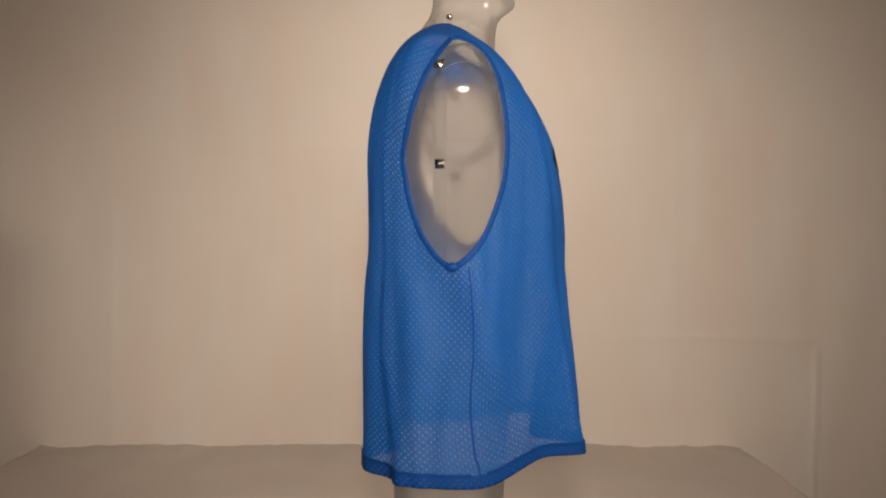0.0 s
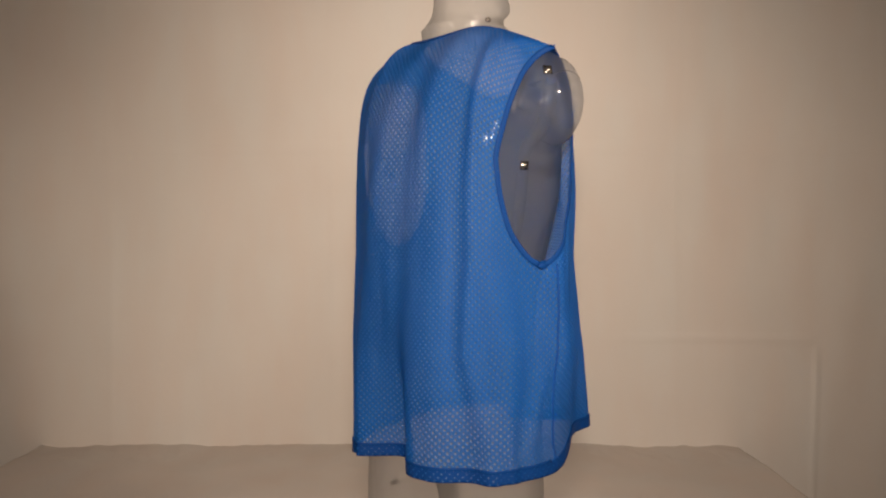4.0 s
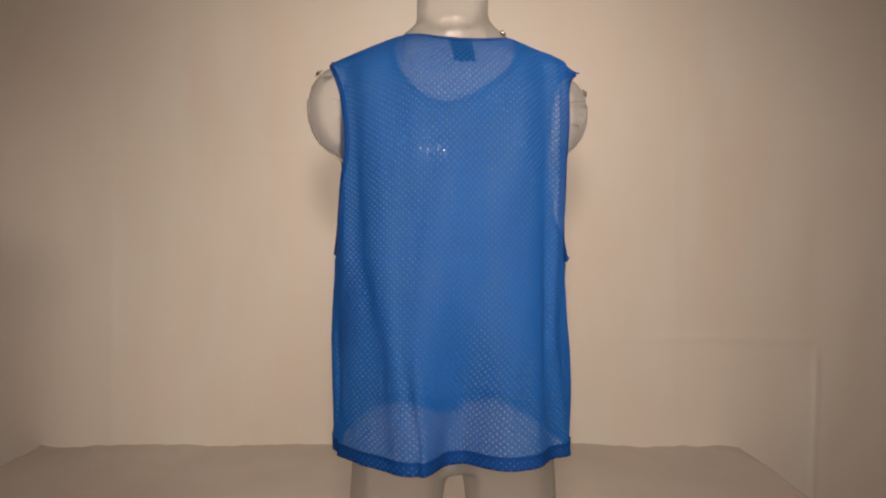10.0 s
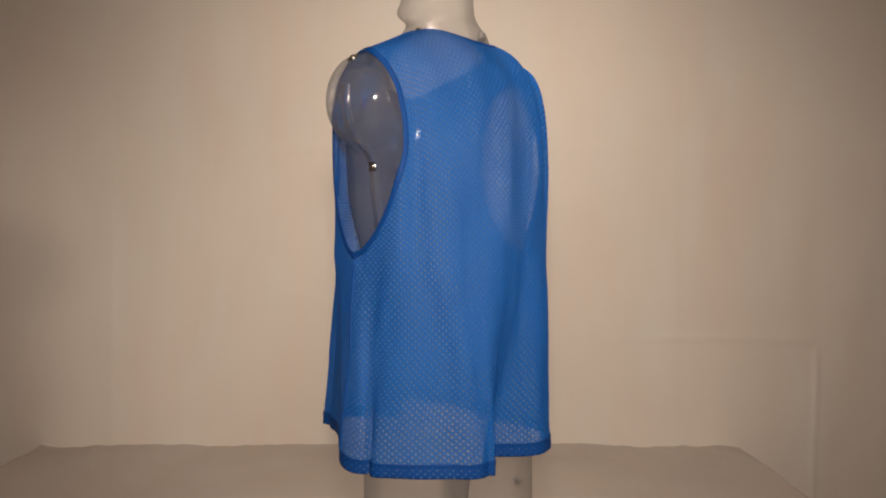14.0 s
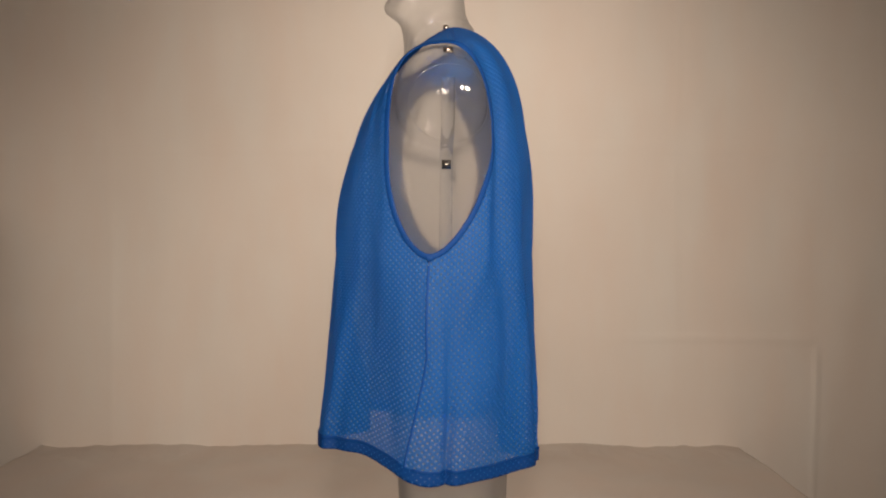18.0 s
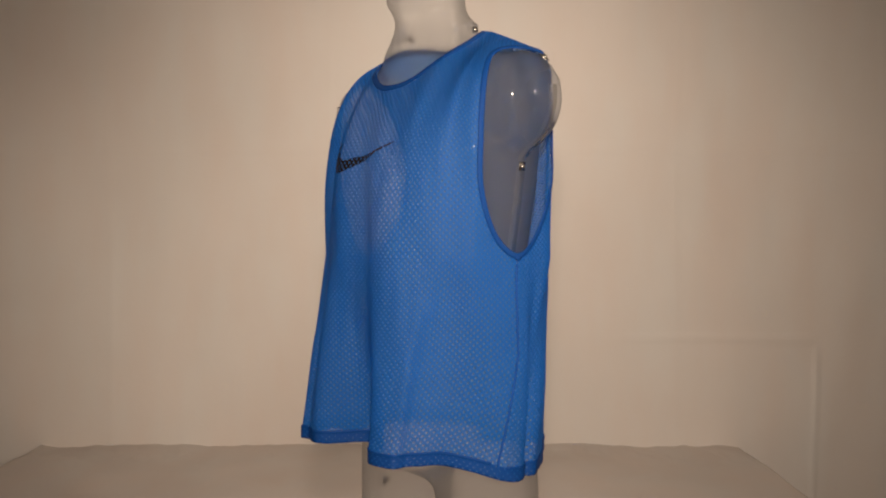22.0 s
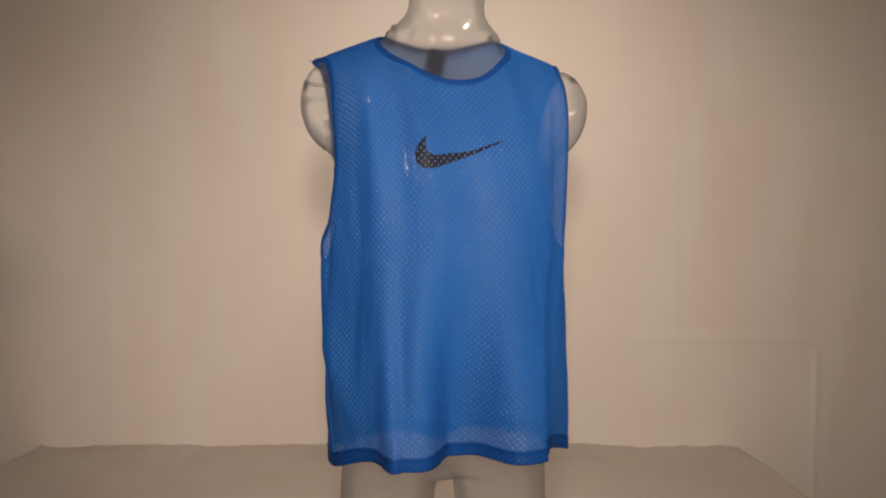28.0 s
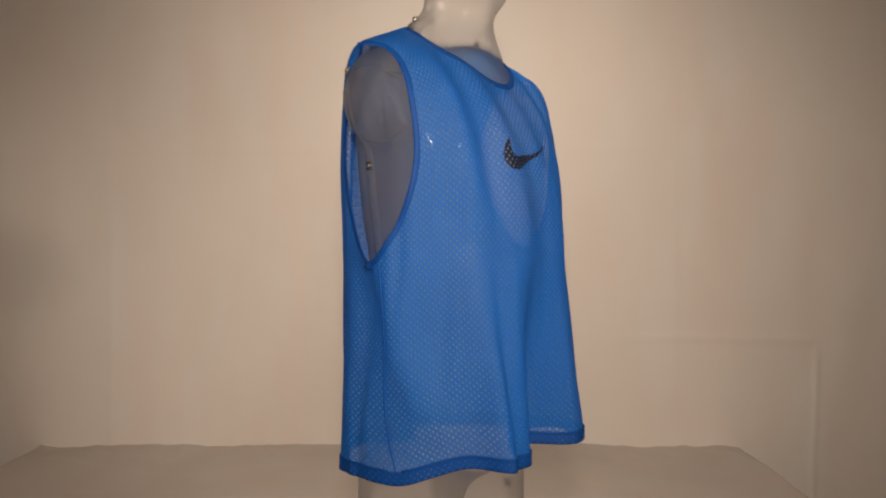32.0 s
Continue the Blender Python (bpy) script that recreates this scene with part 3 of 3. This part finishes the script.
def torso():
    bm = bmesh.new()
    loft(bm, [(0.10, 0.008, 0.080, -0.008, 0.158, 2.3), (0.16, 0.008, 0.086, -0.008, 0.170, 2.4), (0.22, 0.008, 0.092, -0.008, 0.166, 2.3),
              (0.30, 0.005, 0.096, -0.008, 0.150, 2.2), (0.38, 0.010, 0.098, -0.008, 0.145, 2.2), (0.46, 0.015, 0.110, -0.009, 0.156, 2.3),
              (0.54, 0.020, 0.122, -0.009, 0.170, 2.4), (0.62, 0.018, 0.122, -0.009, 0.178, 2.4), (0.68, 0.008, 0.102, -0.009, 0.180, 2.3),
              (0.72, 0.004, 0.082, -0.009, 0.165, 2.2), (0.755, 0.004, 0.070, -0.009, 0.150, 2.0), (0.785, 0.006, 0.066, -0.012, 0.116, 2.0), (0.800, 0.012, 0.063, -0.013, 0.092, 2.0),
              (0.815, 0.019, 0.057, -0.013, 0.072, 2.0), (0.828, 0.025, 0.055, -0.013, 0.061, 2.0), (0.838, 0.038, 0.066, -0.013, 0.059, 2.0), (0.850, 0.043, 0.071, -0.013, 0.060, 2.0), (0.860, 0.034, 0.060, -0.013, 0.060, 2.0), (0.90, 0.030, 0.056, -0.013, 0.060, 2.0), (0.93, 0.030, 0.054, -0.013, 0.060, 2.0)])
    for side in (-1, 1):
        y = -0.008 + side * 0.100
        loft(bm, [(TABLE_Z - LIFT, -0.004, 0.062, y + side * 0.004, 0.064, 2.0), (-0.15, -0.004, 0.070, y + side * 0.002, 0.070, 2.0), (0.0, -0.002, 0.080, y, 0.074, 2.1), (0.14, 0.0, 0.086, y - side * 0.012, 0.078, 2.2)])
        for cy, cz, lean, size in ((0.176 if side < 0 else 0.180, 0.677, 8, (0.068, 0.055, 0.073)), (0.135, 0.690, 25, (0.071, 0.070, 0.062)), (0.132, 0.590, 0, (0.060, 0.043, 0.10))):
            m = Matrix.Translation((0.021 if side < 0 else 0.020, -0.009 + side * cy, cz)) @ Matrix.Rotation(radians(-side * lean), 4, "X") @ Matrix.Diagonal((*size, 1))
            bmesh.ops.create_uvsphere(bm, u_segments=40, v_segments=24, radius=1.0, matrix=m)
    me = bpy.data.meshes.new("rough_torso")
    bm.to_mesh(me)
    bm.free()
    ob = new("rough_torso", me)
    mod = ob.modifiers.new("skin", "REMESH")
    mod.mode, mod.voxel_size, mod.use_smooth_shade = "VOXEL", 0.007, True
    mod = ob.modifiers.new("ease", "SMOOTH")
    mod.factor, mod.iterations = 0.5, 24
    skin = bpy.data.meshes.new_from_object(ob.evaluated_get(bpy.context.evaluated_depsgraph_get()))
    bpy.data.objects.remove(ob)
    bm = bmesh.new()
    bm.from_mesh(skin)
    for v in bm.verts:
        if v.co.z < TABLE_Z - LIFT + 0.02:
            v.co.z = max(v.co.z, TABLE_Z - LIFT)
    # keep the form under the cloth that lies on it
    cover = ~(inside_armhole(*CLOUD.T) | inside_neck(*CLOUD.T))
    cloth, cloth_n = CLOUD[cover][::2], CLOUD_N[cover][::2]
    near = KDTree(len(cloth))
    for i, p in enumerate(cloth):
        near.insert(p, i)
    near.balance()
    for v in bm.verts:
        if 0.42 < v.co.z < 0.81:
            p, i, gap = near.find(v.co)
            n = Vector(cloth_n[i])
            over = (v.co - p).dot(n)
            outward = n.dot(Vector((p.x - 0.01, p.y + 0.009, 0.5 * (p.z - 0.6)))) > 0.02
            if outward and over > -0.004 and gap < 0.035 and gap < abs(over) + 0.012:
                v.co -= n * min(over + 0.004, 0.024)
    tree = BVHTree.FromBMesh(bm)

    def side_point(x, z, side):
        hit, normal, _, _ = tree.ray_cast(Vector((x, side * 0.6 - 0.01, z)), Vector((0, -side, 0)))
        return hit, normal
    # joining strips down both flanks, and the rivets that hold them
    for side in (-1, 1):
        cx = -0.014 if side < 0 else 0.013
        rows = []
        for k in range(60):
            z = 0.12 + 0.575 * k / 59
            row = []
            for dx in (-0.009, -0.0085, 0.0085, 0.009):
                hit, normal = side_point(cx + dx, z, side)
                row.append(bm.verts.new(hit + normal * (0.0004 if abs(dx) > 0.0088 else 0.0022)))
            rows.append(row)
        for p, q in zip(rows, rows[1:]):
            for i in range(3):
                bm.faces.new((p[i], p[i + 1], q[i + 1], q[i]))
        for z in (0.712 if side < 0 else 0.733, 0.583, 0.235, 0.028):
            hit, normal = side_point(cx, z, side)
            m = Matrix.Translation(hit + normal * 0.003) @ normal.to_track_quat("Z", "Y").to_matrix().to_4x4()
            plate = bmesh.ops.create_cube(bm, size=1, matrix=m @ Matrix.Diagonal((0.013, 0.013, 0.0012, 1)))
            head = bmesh.ops.create_uvsphere(bm, u_segments=12, v_segments=8, radius=1, matrix=m @ Matrix.Translation((0, 0, 0.001)) @ Matrix.Diagonal((0.0045, 0.0045, 0.003, 1)))
            for v in plate["verts"] + head["verts"]:
                for f in v.link_faces:
                    f.material_index = 1
        loop = []
        for k in range(72):
            t = 2 * math.pi * k / 72
            hit, normal = side_point((0.022 if side < 0 else 0.010) + 0.056 * math.cos(t), 0.664 + 0.051 * math.sin(t), side)
            loop.append((hit, normal, Vector((math.cos(t), 0, math.sin(t)))))
        ring_rows = [[bm.verts.new(h + r * 0.0011), bm.verts.new(h + n * 0.0012), bm.verts.new(h - r * 0.0011)] for h, n, r in loop]
        for k in range(72):
            p, q = ring_rows[k], ring_rows[(k + 1) % 72]
            for i in range(2):
                bm.faces.new((p[i], p[i + 1], q[i + 1], q[i]))
    for x, y, z in ((0.001, -0.088, 0.805), (0.010, 0.0585, 0.797)):
        hit, _, _, _ = tree.find_nearest(Vector((x, y, z)))
        head = bmesh.ops.create_uvsphere(bm, u_segments=12, v_segments=8, radius=0.005, matrix=Matrix.Translation(hit + Vector((0, 0, 0.001))))
        for v in head["verts"]:
            for f in v.link_faces:
                f.material_index = 1
    for v in bm.verts:
        v.co.z += LIFT
    for f in bm.faces:
        f.smooth = True
    final = bpy.data.meshes.new("mannequin")
    bm.to_mesh(final)
    bm.free()
    final.materials.append(PLASTIC)
    final.materials.append(STEEL)
    return tagged(new("mannequin", final), "headless clear plastic torso form with steel rivets, on the platform", "mannequin")


form = torso()


def motions():
    rate = 10.1477
    rows = [(0.5 * i, pose(0, 0, 0, 0, 0, rate * 0.5 * i)) for i in range(65)]
    walk(form, rows)
    walk(bib, rows)


motions()
